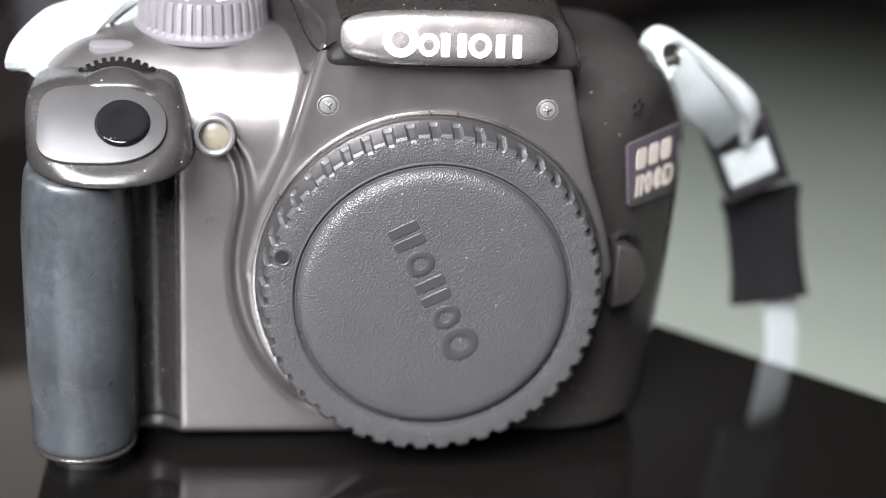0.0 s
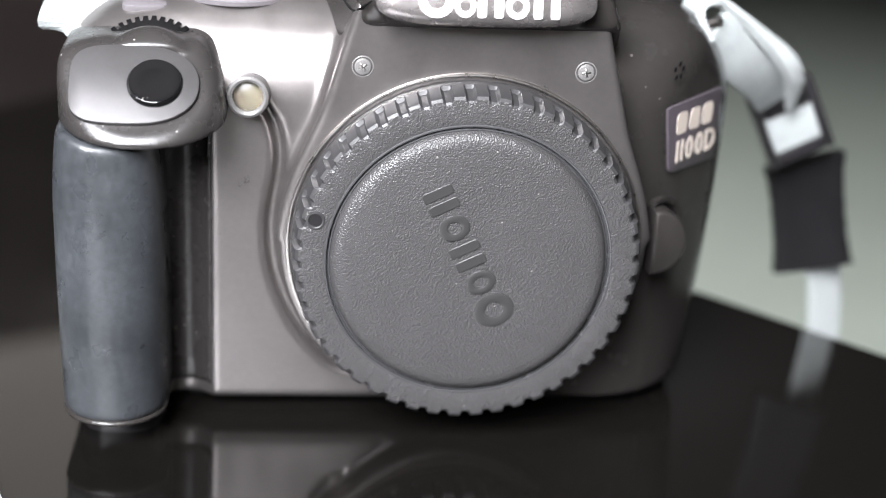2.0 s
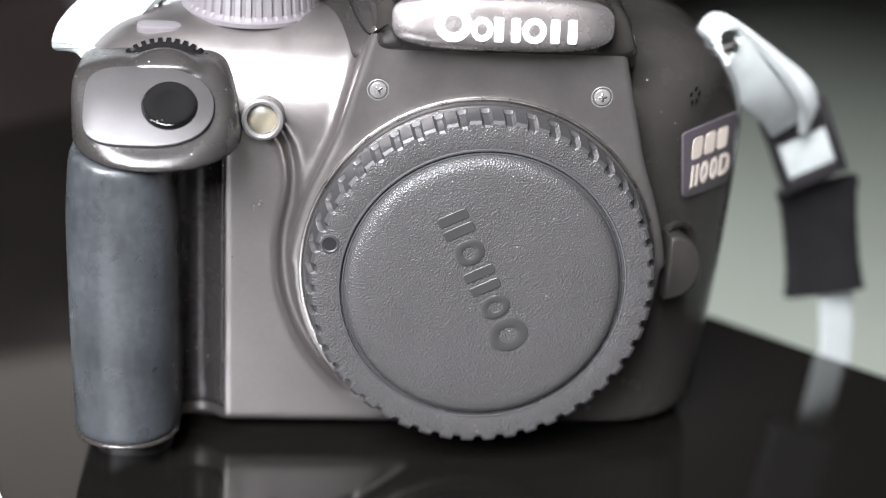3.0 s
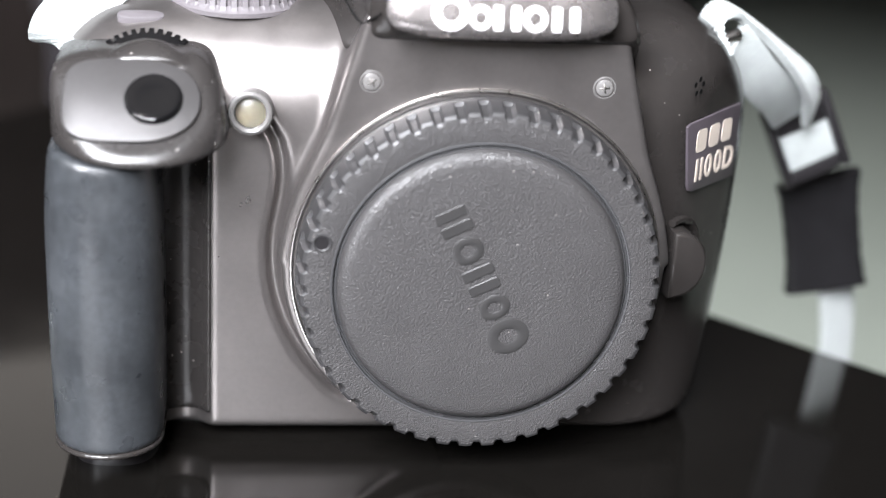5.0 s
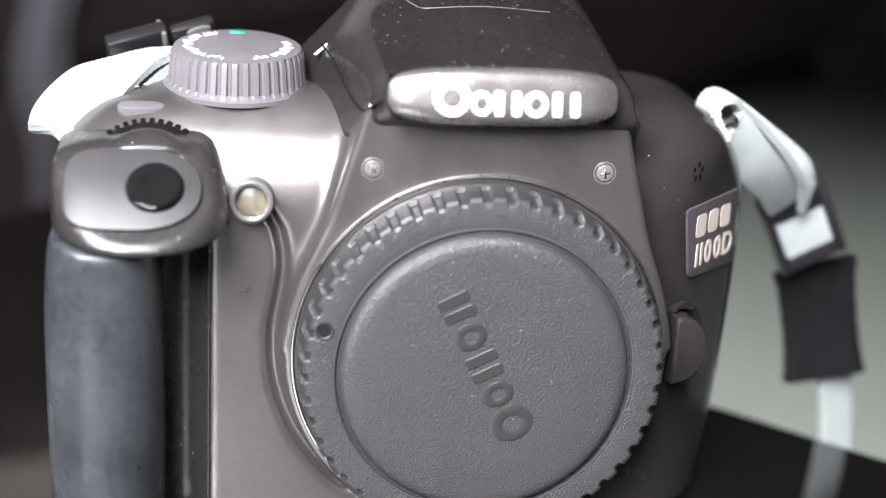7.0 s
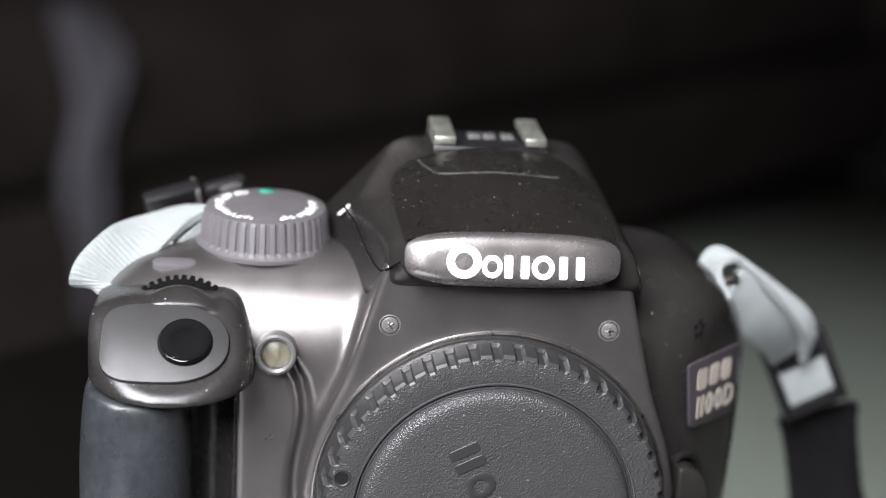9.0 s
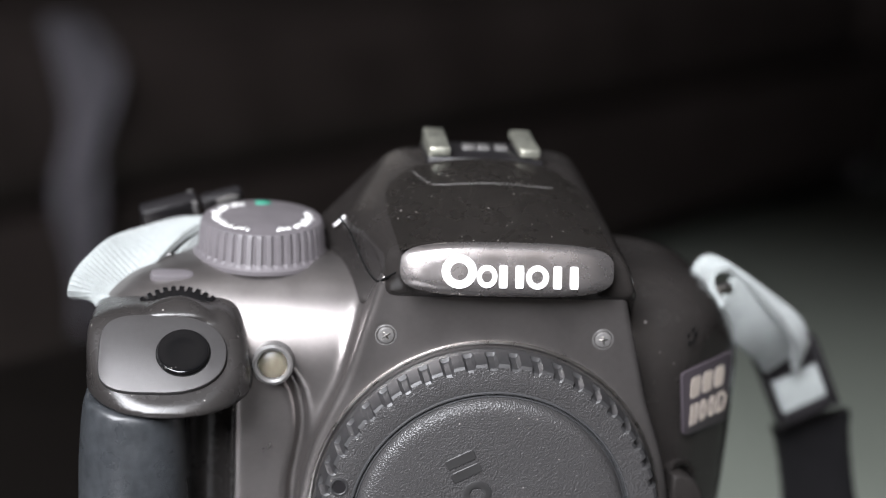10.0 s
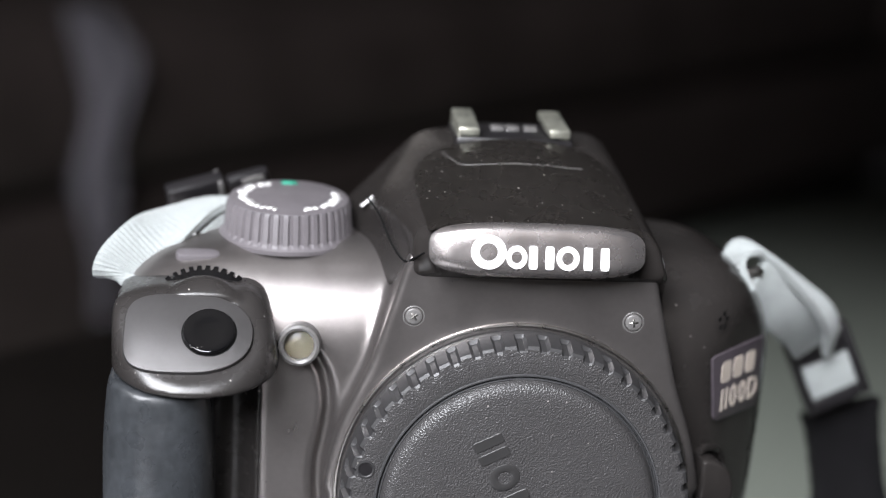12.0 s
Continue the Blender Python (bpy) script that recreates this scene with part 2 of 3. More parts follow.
def rbox(x, y, z, x0, x1, y0, y1, z0, z1, r):
    qx = np.abs(x - (x0 + x1) / 2) - (x1 - x0) / 2 + r
    qy = np.abs(y - (y0 + y1) / 2) - (y1 - y0) / 2 + r
    qz = np.abs(z - (z0 + z1) / 2) - (z1 - z0) / 2 + r
    out = np.sqrt(np.maximum(qx, 0) ** 2 + np.maximum(qy, 0) ** 2 + np.maximum(qz, 0) ** 2)
    return out + np.minimum(np.maximum(qx, np.maximum(qy, qz)), 0) - r


def net(field, lo, hi, step):
    """Vertices (mm) and quads of the zero surface of a field over a box."""
    ax = [np.arange(a, b + step, step) for a, b in zip(lo, hi)]
    X, Y, Z = np.meshgrid(*ax, indexing="ij")
    D = field(X, Y, Z).astype(np.float64)
    nx, ny, nz = D.shape
    c = [(i, j, k) for i in (0, 1) for j in (0, 1) for k in (0, 1)]
    corner = lambda i, j, k: D[i:nx - 1 + i, j:ny - 1 + j, k:nz - 1 + k]
    inside = sum((corner(*o) < 0).astype(int) for o in c)
    cells = (inside > 0) & (inside < 8)
    idx = np.argwhere(cells)
    total, count = np.zeros((len(idx), 3)), np.zeros(len(idx))
    vals = {o: D[idx[:, 0] + o[0], idx[:, 1] + o[1], idx[:, 2] + o[2]] for o in c}
    for o in c:
        for axis in range(3):
            if o[axis] == 0:
                q = list(o)
                q[axis] = 1
                a, b = vals[o], vals[tuple(q)]
                cross = (a < 0) != (b < 0)
                t = np.where(cross, a / np.where(cross, a - b, 1), 0)
                pos = np.tile(np.array(o, float), (len(idx), 1))
                pos[:, axis] = t
                total[cross] += pos[cross]
                count[cross] += 1
    verts = (idx + total / count[:, None]) * step + np.array(lo)
    ids = -np.ones(cells.shape, int)
    ids[tuple(idx.T)] = np.arange(len(idx))
    quads = []
    S = D < 0
    for axis in range(3):
        u, v = [(1, 2), (2, 0), (0, 1)][axis]
        sl_a, sl_b = [slice(None)] * 3, [slice(None)] * 3
        sl_a[axis], sl_b[axis] = slice(0, -1), slice(1, None)
        flip = np.argwhere(S[tuple(sl_a)] != S[tuple(sl_b)])
        flip = flip[(flip[:, u] > 0) & (flip[:, v] > 0) & (flip[:, u] < D.shape[u] - 1) & (flip[:, v] < D.shape[v] - 1)]
        grab = []
        for du, dv in ((1, 1), (0, 1), (0, 0), (1, 0)):
            w = flip.copy()
            w[:, u] -= du
            w[:, v] -= dv
            grab.append(ids[tuple(w.T)])
        q = np.stack(grab, 1)
        neg = ~S[tuple(flip.T)]
        q[neg] = q[neg][:, ::-1]
        quads.append(q)
    return verts, np.concatenate(quads)


def solid(name, field, lo, hi, step, mat, parent, label=""):
    verts, quads = net(field, lo, hi, step)
    mesh = bpy.data.meshes.new(name)
    mesh.from_pydata((verts * MM).tolist(), [], quads.tolist())
    mesh.update()
    return link_mesh(name, mesh, mat, parent, label)


# ---------------------------------------------------------------- the room
def plain(name, x0, x1, y0, y1, z0, z1, mat, label, category, bevel=0.0):
    ob = part(name, box(x0 * 1000, x1 * 1000, y0 * 1000, y1 * 1000, z0 * 1000, z1 * 1000, bevel), mat)
    return tagged(ob, label, category, kind="structure")


T = 0.12
plain("floor", RX0 - T, RX1 + T, RY0 - T, RY1 + T, RZ0 - 0.1, RZ0, FLOOR, "sage grey smooth stone floor of the room", "floor")
# Unseen ceiling and dark walls added to hold back bounce light and reflections.
plain("ceiling", RX0 - T, RX1 + T, RY0 - T, RY1 + T, RZ1, RZ1 + 0.1, CEIL, "unseen plain ceiling kept dark brown for dim reflections", "ceiling")
plain("wall_west", RX0 - T, RX0, RY0, RY1, RZ0, RZ1, DARKWALL, "unseen dark brown wall keeping side light low", "wall")
plain("wall_back_dark", -0.1, RX1 + T, RY1, RY1 + T, RZ0, RZ1, DARKWALL, "unseen dark brown wall behind the sofa for dark table reflections", "wall")
plain("wall_east", RX1, RX1 + T, RY0, RY1, RZ0, RZ1, DARKWALL, "unseen dark brown wall keeping side light low", "wall")


def wall_with_opening(name, at, lo, hi, a0, a1, z0, z1, label):
    """A wall of four blocks round one window opening."""
    bm = bmesh.new()
    for p, q, u, v in ((lo, a0, RZ0, RZ1), (a1, hi, RZ0, RZ1), (a0, a1, RZ0, z0), (a0, a1, z1, RZ1)):
        box(p * 1000, q * 1000, (at - T) * 1000, at * 1000, u * 1000, v * 1000, bm=bm)
    return tagged(part(name, bm, WALL), label, "wall", kind="structure")


wall_with_opening("wall_south", RY0, RX0 - T, RX1 + T, *WIN_A, "warm beige painted wall with a window opening")
# This opening is added only for the glow that the table mirrors.
wall_with_opening("wall_north", RY1 + T, RX0 - T, -0.1, *WIN_ADDED, "warm beige painted wall with a window opening behind the sofa")


def window(name, at, a0, a1, z0, z1):
    w = thing(name, (0, 0, 0), "unseen white framed window giving soft daylight", "window", kind="structure")
    d0, d1 = (at - 0.03) * 1000, (at + 0.01) * 1000
    for k, (p, q, u, v) in enumerate(((a0, a0 + 0.05, z0, z1), (a1 - 0.05, a1, z0, z1), (a0 + 0.05, a1 - 0.05, z0, z0 + 0.05), (a0 + 0.05, a1 - 0.05, z1 - 0.05, z1))):
        s = [c * 1000 for c in (p, q, u, v)]
        bm = box(s[0], s[1], d0, d1, s[2], s[3], 4)
        part("window_frame", bm, FRAME, w)


window("window_1", RY0, *WIN_A)
window("added_window", RY1 + 0.08, *WIN_ADDED)
# Glowing sheet added behind an invented window, so the table mirrors a pale tone.
tagged(part("backdrop", box(-1600, 300, 3860, 3870, 200, 2500), flat_glow("mirrored_glow", (1.0, 0.95, 0.87), 0.36)), "glowing pale sheet added behind the window for the table to mirror", "sky", kind="structure")

# ---------------------------------------------------------------- table, turned by 45 degrees
CORNER = Vector((-97, 232, 0))
U, V = Vector((0.7071, -0.7071, 0)), Vector((-0.7071, -0.7071, 0))
TABLE = Matrix(((U.x, V.x, 0, CORNER.x), (U.y, V.y, 0, CORNER.y), (0, 0, 1, 0), (0, 0, 0, 1)))
table = thing("coffee_table", (0, 0, -450), "low coffee table with a glossy black glass top", "table")


def placed(bm, m):
    bmesh.ops.transform(bm, matrix=m, verts=bm.verts[:])
    return bm


part("tabletop", placed(box(0, 820, 0, 680, -18, 0, 2.0, 3), TABLE), LACQUER, table, "mirror-glossy black glass top")
for u, v in ((40, 40), (720, 40), (40, 580), (720, 580)):
    part("leg", placed(box(u, u + 60, v, v + 60, -450, -18, 3), TABLE), BUCKLE, table)
for u0, u1, v0, v1 in ((100, 720, 55, 75), (100, 720, 605, 625), (55, 75, 100, 580), (745, 765, 100, 580)):
    part("apron", placed(box(u0, u1, v0, v1, -80, -18, 2), TABLE), BUCKLE, table)

# ---------------------------------------------------------------- sofa behind the table, parallel to its edge
S0 = Vector((-366, 1121, -450))
SU, SV = Vector((0.68, 0.733, 0)), Vector((-0.733, 0.68, 0))
SOFA = Matrix(((SU.x, SV.x, 0, S0.x), (SU.y, SV.y, 0, S0.y), (0, 0, 1, S0.z), (0, 0, 0, 1)))
sofa = thing("sofa", S0, "long dark brown leather sofa on the stone floor", "sofa")


def cushion(u0, u1, v0, v1, z0, z1, r):
    bm = box(u0, u1, v0, v1, z0, z1, r, 5)
    return placed(bm, SOFA)


part("base", cushion(-700, 2300, 20, 860, 40, 250, 30), LEATHER, sofa)
part("seat_cushion", cushion(-470, 2080, 0, 640, 252, 420, 55), LEATHER, sofa)
for k in range(3):
    part("back_cushion", cushion(-470 + k * 850, 370 + k * 850, 560, 800, 424, 860, 70), LEATHER, sofa)
part("armrest", cushion(-700, -478, 5, 860, 254, 620, 60), LEATHER, sofa)
part("armrest", cushion(2088, 2300, 5, 860, 254, 620, 60), LEATHER, sofa)
for u in (-640, 2240):
    for v in (60, 780):
        part("foot", placed(box(u - 25, u + 25, v - 25, v + 25, 0, 42, 4), SOFA), BUCKLE, sofa)


def pale_strip_mesh():
    """A narrow pale wavy strip before the front of the seat."""
    bm = bmesh.new()
    rows = []
    for i in range(26):
        s = i / 25
        drop = 300 * s
        row = []
        for k in range(13):
            q = k / 12 - 0.5
            wide = 20 + 44 * math.exp(-((s - 0.16) / 0.16) ** 2) + 34 * math.exp(-((s - 0.58) / 0.14) ** 2)
            u = 196 + q * wide + 26 * math.sin(s * 9.5 - 0.9) * max(0.0, 1 - 1.7 * s)
            fold = 9 * math.sin(q * 11 + s * 3) - 10
            row.append(bm.verts.new((u, fold - 10, 440 - drop)))
        rows.append(row)
    for a, b in zip(rows, rows[1:]):
        for k in range(12):
            bm.faces.new((a[k], a[k + 1], b[k + 1], b[k]))
    bmesh.ops.solidify(bm, geom=bm.faces[:], thickness=3)
    return placed(bm, SOFA)


strip = thing("pale_strip", S0 + SU * 118, "pale mauve wavy strip before the leather sofa seat", "cloth")
part("cloth", pale_strip_mesh(), PALE_STRIP, strip)

# ---------------------------------------------------------------- the still camera on the table
dslr = thing("slr_camera", (-11, 28, 0), "dark grey plastic reflex camera standing on the black table", "camera")
ZC = 38.5   # height of the mount's axis


def seg_field(x, z, pts):
    """Signed distance, in the x-z plane, to a convex outline given counter-clockwise."""
    d = None
    for (x0, z0), (x1, z1) in zip(pts, pts[1:] + pts[:1]):
        ex, ez = x1 - x0, z1 - z0
        n = math.hypot(ex, ez)
        e = ((x - x0) * ez - (z - z0) * ex) / n
        d = e if d is None else np.maximum(d, e)
    return d


def core_field(x, y, z):
    """The main block with its wrapped right flank and sloping shoulders."""
    core = allmax(7.0,
                  7.0 - y,
                  0.725 * (x - 37.0) - 0.687 * (y - 6.0),
                  x - 56.4,
                  0.98 * (x - 55.8) + 0.2 * (28 - z),
                  -75.5 - x,
                  y - 52.0,
                  0.3 * (x - 36.0) + 0.95 * (z - 84.5),
                  0.75 * (x - 49.6) + 0.66 * (z - 76.5),
                  0.73 * (z - 75.0) - 0.68 * (y - 11.0),
                  -0.36 * (x + 66.0) + 0.93 * (z - 80.5))
    return smax(smax(core, 2.4 - z, 2.0), z - 82.5, 4.0)


def front_field(x, y, z):
    """Metallic front: mount block, hand-side panel and shoulder in one moulding."""
    rad = np.sqrt(x * x + (z - ZC) ** 2) - 36.3
    trap = seg_field(x, z, [(-34.8, 40.0), (35.4, 40.0), (24.0, 85.0), (-21.5, 85.0)])
    front = smin(rad + 1.0, trap, 3.0)
    block = smax(smax(front, 1.4 - y, 1.0), y - 12.0, 2.0)
    block = smax(block, 2.0 - z, 1.0)
    d = smin(smax(core_field(x, y, z), x + 4.0, 1.0), block, 2.2)
    # channel beside the mount, turning out to the lamp at its upper end
    rr = np.sqrt(x * x + (z - ZC) ** 2)
    ring = np.sqrt((rr - 37.0) ** 2 + ((y - 6.4) * 0.4) ** 2) - 1.15
    ring = smax(smax(smax(ring, x + 16.0, 3.0), z - 48.0, 0.5), 8.0 - z, 3.0)
    bend = ((-36.2, 46.3), (-35.6, 49.5), (-35.3, 53.0), (-35.5, 56.5), (-36.4, 60.0), (-38.4, 63.6))
    for (x0, z0), (x1, z1) in zip(bend, bend[1:]):
        dx, dz = x1 - x0, z1 - z0
        t = np.clip(((x - x0) * dx + (z - z0) * dz) / (dx * dx + dz * dz), 0, 1)
        ring = np.minimum(ring, np.sqrt((x - x0 - dx * t) ** 2 + (z - z0 - dz * t) ** 2 + ((y - 6.4) * 0.4) ** 2) - 1.15)
    d = smax(d, -ring, 0.9)
    # hollow for the fingertips beside the grip
    return smax(d, 5.5 - np.sqrt((x + 53.2) ** 2 + (y - 4.8) ** 2), 0.8)


def flank_field(x, y, z):
    return smax(core_field(x, y, z), -4.2 - x, 0.5)


def chin(x):
    """Height of the curved lower edge of the grip's head."""
    return 60.3 + 0.0085 * (x + 60.5) ** 2


def head_field(x, y, z):
    """Head of the grip with its slanted deck, a curved chin and a low dome before the control wheel."""
    head = smax(rbox(x, y, z, -75.4, -44.4, -11.6, 36.0, 40.0, 116.0, 14.6), chin(x) - z, 0.9)
    head = smax(head, -0.664 * (y + 2.0) + 0.747 * (z - 69.6), 2.2)
    head = smax(head, z - 76.6, 2.0)
    head = smax(head, -0.35 * (x + 70) + 0.93 * (z - 77.0), 3.0)
    head = smax(head, 0.94 * (x + 45.4) + 0.34 * (z - 69.0), 3.5)
    dome = np.sqrt((x + 59.0) ** 2 + (y - 6.4) ** 2 + (z - 68.9) ** 2) - 9.4
    dome = smax(smax(dome, 74.9 - z, 1.0), -0.664 * (y + 2.0) + 0.747 * (z - 69.6) - 1.2, 1.5)
    return smin(head, dome, 1.0)


def hump_field(x, y, z):
    """Flash housing over the mount."""
    top = -0.37 * (y + 1.0) + 0.93 * (z - 91.0 + (0.003 + 0.00021 * np.clip(y + 1, 0, 40)) * x * x)
    lft = smax(-0.72 * (x + 20.2) + 0.69 * (z - 98.4), -0.95 * (x + 20.6) - 0.32 * y, 3.0)
    rgt = 0.93 * (x - 24.2) + 0.3 * (z - 90.0)
    rgt2 = 0.7 * (x - 23.0) + 0.7 * (z - 98.4)
    hump = allmax(4.0, top, lft, rgt, rgt2, y - 46.0)
    hump = smax(hump, z - 101.4, 3.0)
    hump = smax(smax(hump, 0.4 - y, 2.0), 82.5 - 0.55 * np.maximum(y + 2, 0) - z, 2.0)
    nose = rbox(x, y, z, -17.4, 20.0, -3.2, 12.0, 82.8, 91.2, 3.2)
    return smin(hump, nose, 2.5)


solid("front_cover", front_field, (-81, -3, -1), (42, 56, 88), 0.55, METALLIC, dslr, "brown-grey metallic painted front cover")
solid("side_cover", flank_field, (-7, 2, -1), (60, 56, 88), 0.9, PLASTIC, dslr, "black satin plastic side cover")
solid("grip_head", head_field, (-80, -13, 58), (-42, 38, 82), 0.5, HEAD, dslr, "black glossy head of the grip")
solid("flash_housing", hump_field, (-46, -8, 50), (42, 50, 106), 0.8, PLASTIC, dslr, "black glossy flash housing with dust specks")


def grip_column(x, y, z):
    """Round front column, drawn in under the head."""
    column = rbox(x + 0.009 * (z - 40.0), y, z, -76.4, -56.6, -10.6, 34.0, -20.0, 90.0, 9.7)
    return column + 0.0005 * (z - 34) ** 2 + 0.0035 * np.maximum(z - 46.0, 0.0) ** 2 - 0.2


def grip_field(x, y, z):
    return smax(smax(grip_column(x, y, z), z - chin(x) + 0.1, 1.4), 5.9 - z, 1.2)


def edge_glint_field(x, y, z):
    return smax(grip_column(x, y, z) - 0.25, np.abs(z - 5.6) - 0.6, 0.7)


def hollow_field(x, y, z):
    """Lining of the hollow for the fingertips, between the column and the front panel."""
    web = allmax(1.0, 1.5 - y, x + 48.0, -60.0 - x, y - 20.0)
    web = smax(web, 4.9 - np.sqrt((x + 53.2) ** 2 + (y - 4.8) ** 2), 0.8)
    web = smax(web, 0.6 * (x + 48.0) - 0.8 * (y - 6.6), 0.8)
    return smax(smax(web, z - 63.0, 0.8), 5.0 - z, 1.5)


solid("grip", grip_field, (-80, -13, 2), (-40, 36, 66), 0.7, RUBBER, dslr, "blue-black worn rubber grip")
# Rim added so the grip's lower edge catches a thin line of light.
solid("grip_edge_glint", edge_glint_field, (-80, -13, 3), (-40, 36, 8), 0.4, PLASTIC, dslr)
# The hollow's shade is put into its colour, darker than the rubber column.
solid("grip_hollow", hollow_field, (-62, 0, 3), (-46, 22, 65), 0.5, HEAD, dslr, "smooth hollow behind the grip, coloured brown-black for its shade")
part("base_plate", placed(slab(oval(55.0, 17.5, 7, 72), 4.0, bevel=0.6), Matrix.Translation((-13.5, 32.0, 0))), BUCKLE, dslr)
part("grip_foot", placed(slab(oval(8.0, 12, 3, 48), 5.2, bevel=0.6), Matrix.Translation((-65.5, 9, 0))), BUCKLE, dslr)

# deck plate, shutter release and control wheel on the slanted deck
DECK = Matrix.Translation((-61.2, -2.0, 69.65)) @ Matrix.Rotation(radians(41.6), 4, "X")
part("deck_plate", slab(oval(11.6, 8.3, 2.25, 72, left=3.8), 0.9, DECK, 0.35, 2), PLATE, dslr, "matt lighter grey plate round the shutter button")
btn_at = DECK @ Matrix.Translation((3.7, 0.0, 0.6))
part("button_well", lathe([(4.98, 0.0), (4.98, 0.42), (4.75, 0.42), (4.75, 0.2)], 56, btn_at), DARK, dslr)
part("shutter_button", lathe([(4.7, -0.2), (4.7, 0.9), (4.55, 1.2), (4.2, 1.28), (2.5, 1.08), (0, 1.0)], 64, btn_at), GLOSS, dslr, "glossy black dished shutter button")
wheel_m = Matrix.Translation((-59.0, 6.2, 69.2)) @ Matrix.Rotation(radians(52), 4, "X")
part("control_wheel", lathe([(0, -2.2), (7.5, -2.0), (10.3, -1.7), (11.4, -1.2), (11.4, 1.2), (10.3, 1.7), (7.5, 2.0), (0, 2.0)], 352, wheel_m,
                            lambda a, k: (-0.95 if k in (3, 4) and math.sin(a * 44) > 0.1 else 0.0)), GLOSS, dslr, "toothed glossy black control wheel")

# self-timer lamp beside the grip
lamp_m = Matrix.Translation((-41.0, 7.6, 65.7)) @ Matrix.Rotation(radians(84), 4, "X") @ Matrix.Rotation(radians(-4), 4, "Y")
lamp = part("self_timer_lamp", lathe([(4.0, -4), (4.0, 2.6), (3.8, 3.3), (3.35, 3.6), (2.85, 3.3), (2.7, 2.2), (2.55, 1.0), (0, 0.8)], 56, lamp_m), RINGGREY, dslr, "grey ringed round lamp window")
part("reflector", lathe([(2.55, 1.1), (1.2, 1.2), (0, 1.25)], 32, lamp_m), AMBER, lamp)
part("bulb", placed(box(-0.7, 0.7, -1.5, 1.5, 1.2, 1.6, 0.3), lamp_m), AMBER, lamp)
part("lens", lathe([(2.8, 2.3), (2.0, 2.75), (1.0, 3.0), (0, 3.05)], 40, lamp_m), HAZE, lamp)

# lens mount ring and its two screws
FRONT = Matrix.Translation((0, 0, ZC)) @ Matrix.Rotation(radians(90), 4, "X")   # local z points at the viewer
part("mount_ring", lathe([(34.0, -1.8), (34.0, -1.0), (33.85, -0.75), (33.6, -0.7), (33.4, -0.8), (33.3, -1.2), (33.3, -1.8)], 160, FRONT), STEEL, dslr, "thin bright steel mount ring")
for sx, sz, turn in ((-20.3, 73.2, 35), (20.9, 73.0, 8)):
    sm = Matrix.Translation((sx, 1.5, sz)) @ Matrix.Rotation(radians(90), 4, "X") @ Matrix.Rotation(radians(turn), 4, "Z")
    screw = part("screw", lathe([(2.05, -0.3), (2.05, 0.12), (1.85, 0.2), (1.75, 0.02), (1.6, 0.05), (1.5, 0.35), (1.2, 0.5), (0, 0.52)], 40, sm), RINGGREY, dslr, "small grey cross-head screw")
    for rot in (0, 90):
        part("slot", placed(box(-0.85, 0.85, -0.2, 0.2, 0.45, 0.56, 0.04, 1), sm @ Matrix.Rotation(radians(rot), 4, "Z")), STEEL, screw)

# flash cover, name plate, seams
def lid_z(x, s, e=0.0):
    """Height of the flash cover's skin; s runs from its front edge to its back edge."""
    return 92.4 + 10.6 * s - 2.4 * (s - 0.5) ** 2 - (0.003 + 0.0062 * s) * x * x - 0.5 * e ** 6


def lid_field_bm():
    bm = bmesh.new()
    n, rows = 18, []
    for i in range(n + 1):
        s = i / n
        shrink = 4.2 * max(0.0, (s - 0.72) / 0.28) ** 2
        half_l, half_r = 18.6 + 1.6 * min(1.0, 2 * s) - shrink, 20.8 - 2.0 * s - shrink
        row = []
        for k in range(n + 1):
            q = k / n
            x = -half_l + (half_l + half_r) * q
            e = (2 * q - 1)
            y = -1.6 + 28.0 * s
            zz = lid_z(x, s, e)
            row.append(bm.verts.new((x, y, zz)))
        rows.append(row)
    for a, b in zip(rows, rows[1:]):
        for k in range(n):
            bm.faces.new((a[k], a[k + 1], b[k + 1], b[k]))
    bmesh.ops.solidify(bm, geom=bm.faces[:], thickness=1.6)
    return bm


part("flash_cover", lid_field_bm(), LID, dslr, "glossy black dusty flash cover")
# Thin grey line that paints the glint along the cover's step.
part("step_glint", tube([(x, y, lid_z(x, (y + 1.6) / 28.0) + 0.03) for x, y in ((-14.6, 24.0), (-12.6, 19.6), (-11.0, 17.6), (-8.5, 17.1), (0.0, 17.0), (9.5, 17.2), (12.2, 17.8))], 0.09), RINGGREY, dslr)
PLATE_M = Matrix.Translation((1.3, -3.0, 87.45)) @ Matrix.Rotation(radians(76), 4, "X")


def bulged(a, b, power, depth, m, n=72, rings=10):
    """A pillow-shaped plate with a superelliptic outline."""
    bm = bmesh.new()
    rows = []
    out = oval(a, b, power, n)
    for i in range(rings):
        s = 1 - (i / rings)
        hgt = depth * math.sqrt(max(0.0, 1 - (s ** 4))) if i else 0.0
        rows.append([bm.verts.new((x * s, y * s, hgt)) for x, y in out])
    centre = bm.verts.new((0, 0, depth))
    base = [bm.verts.new((x, y, -3.0)) for x, y in out]
    rows.insert(0, base)
    for p, q in zip(rows, rows[1:]):
        for k in range(n):
            bm.faces.new((p[k], p[(k + 1) % n], q[(k + 1) % n], q[k]))
    for k in range(n):
        bm.faces.new((rows[-1][k], rows[-1][(k + 1) % n], centre))
    return placed(bm, m)


name_plate = part("name_plate", bulged(19.8, 5.0, 3.4, 2.0, PLATE_M), SILVERPLATE, dslr, "bulging pearl grey plate with white brand shapes")
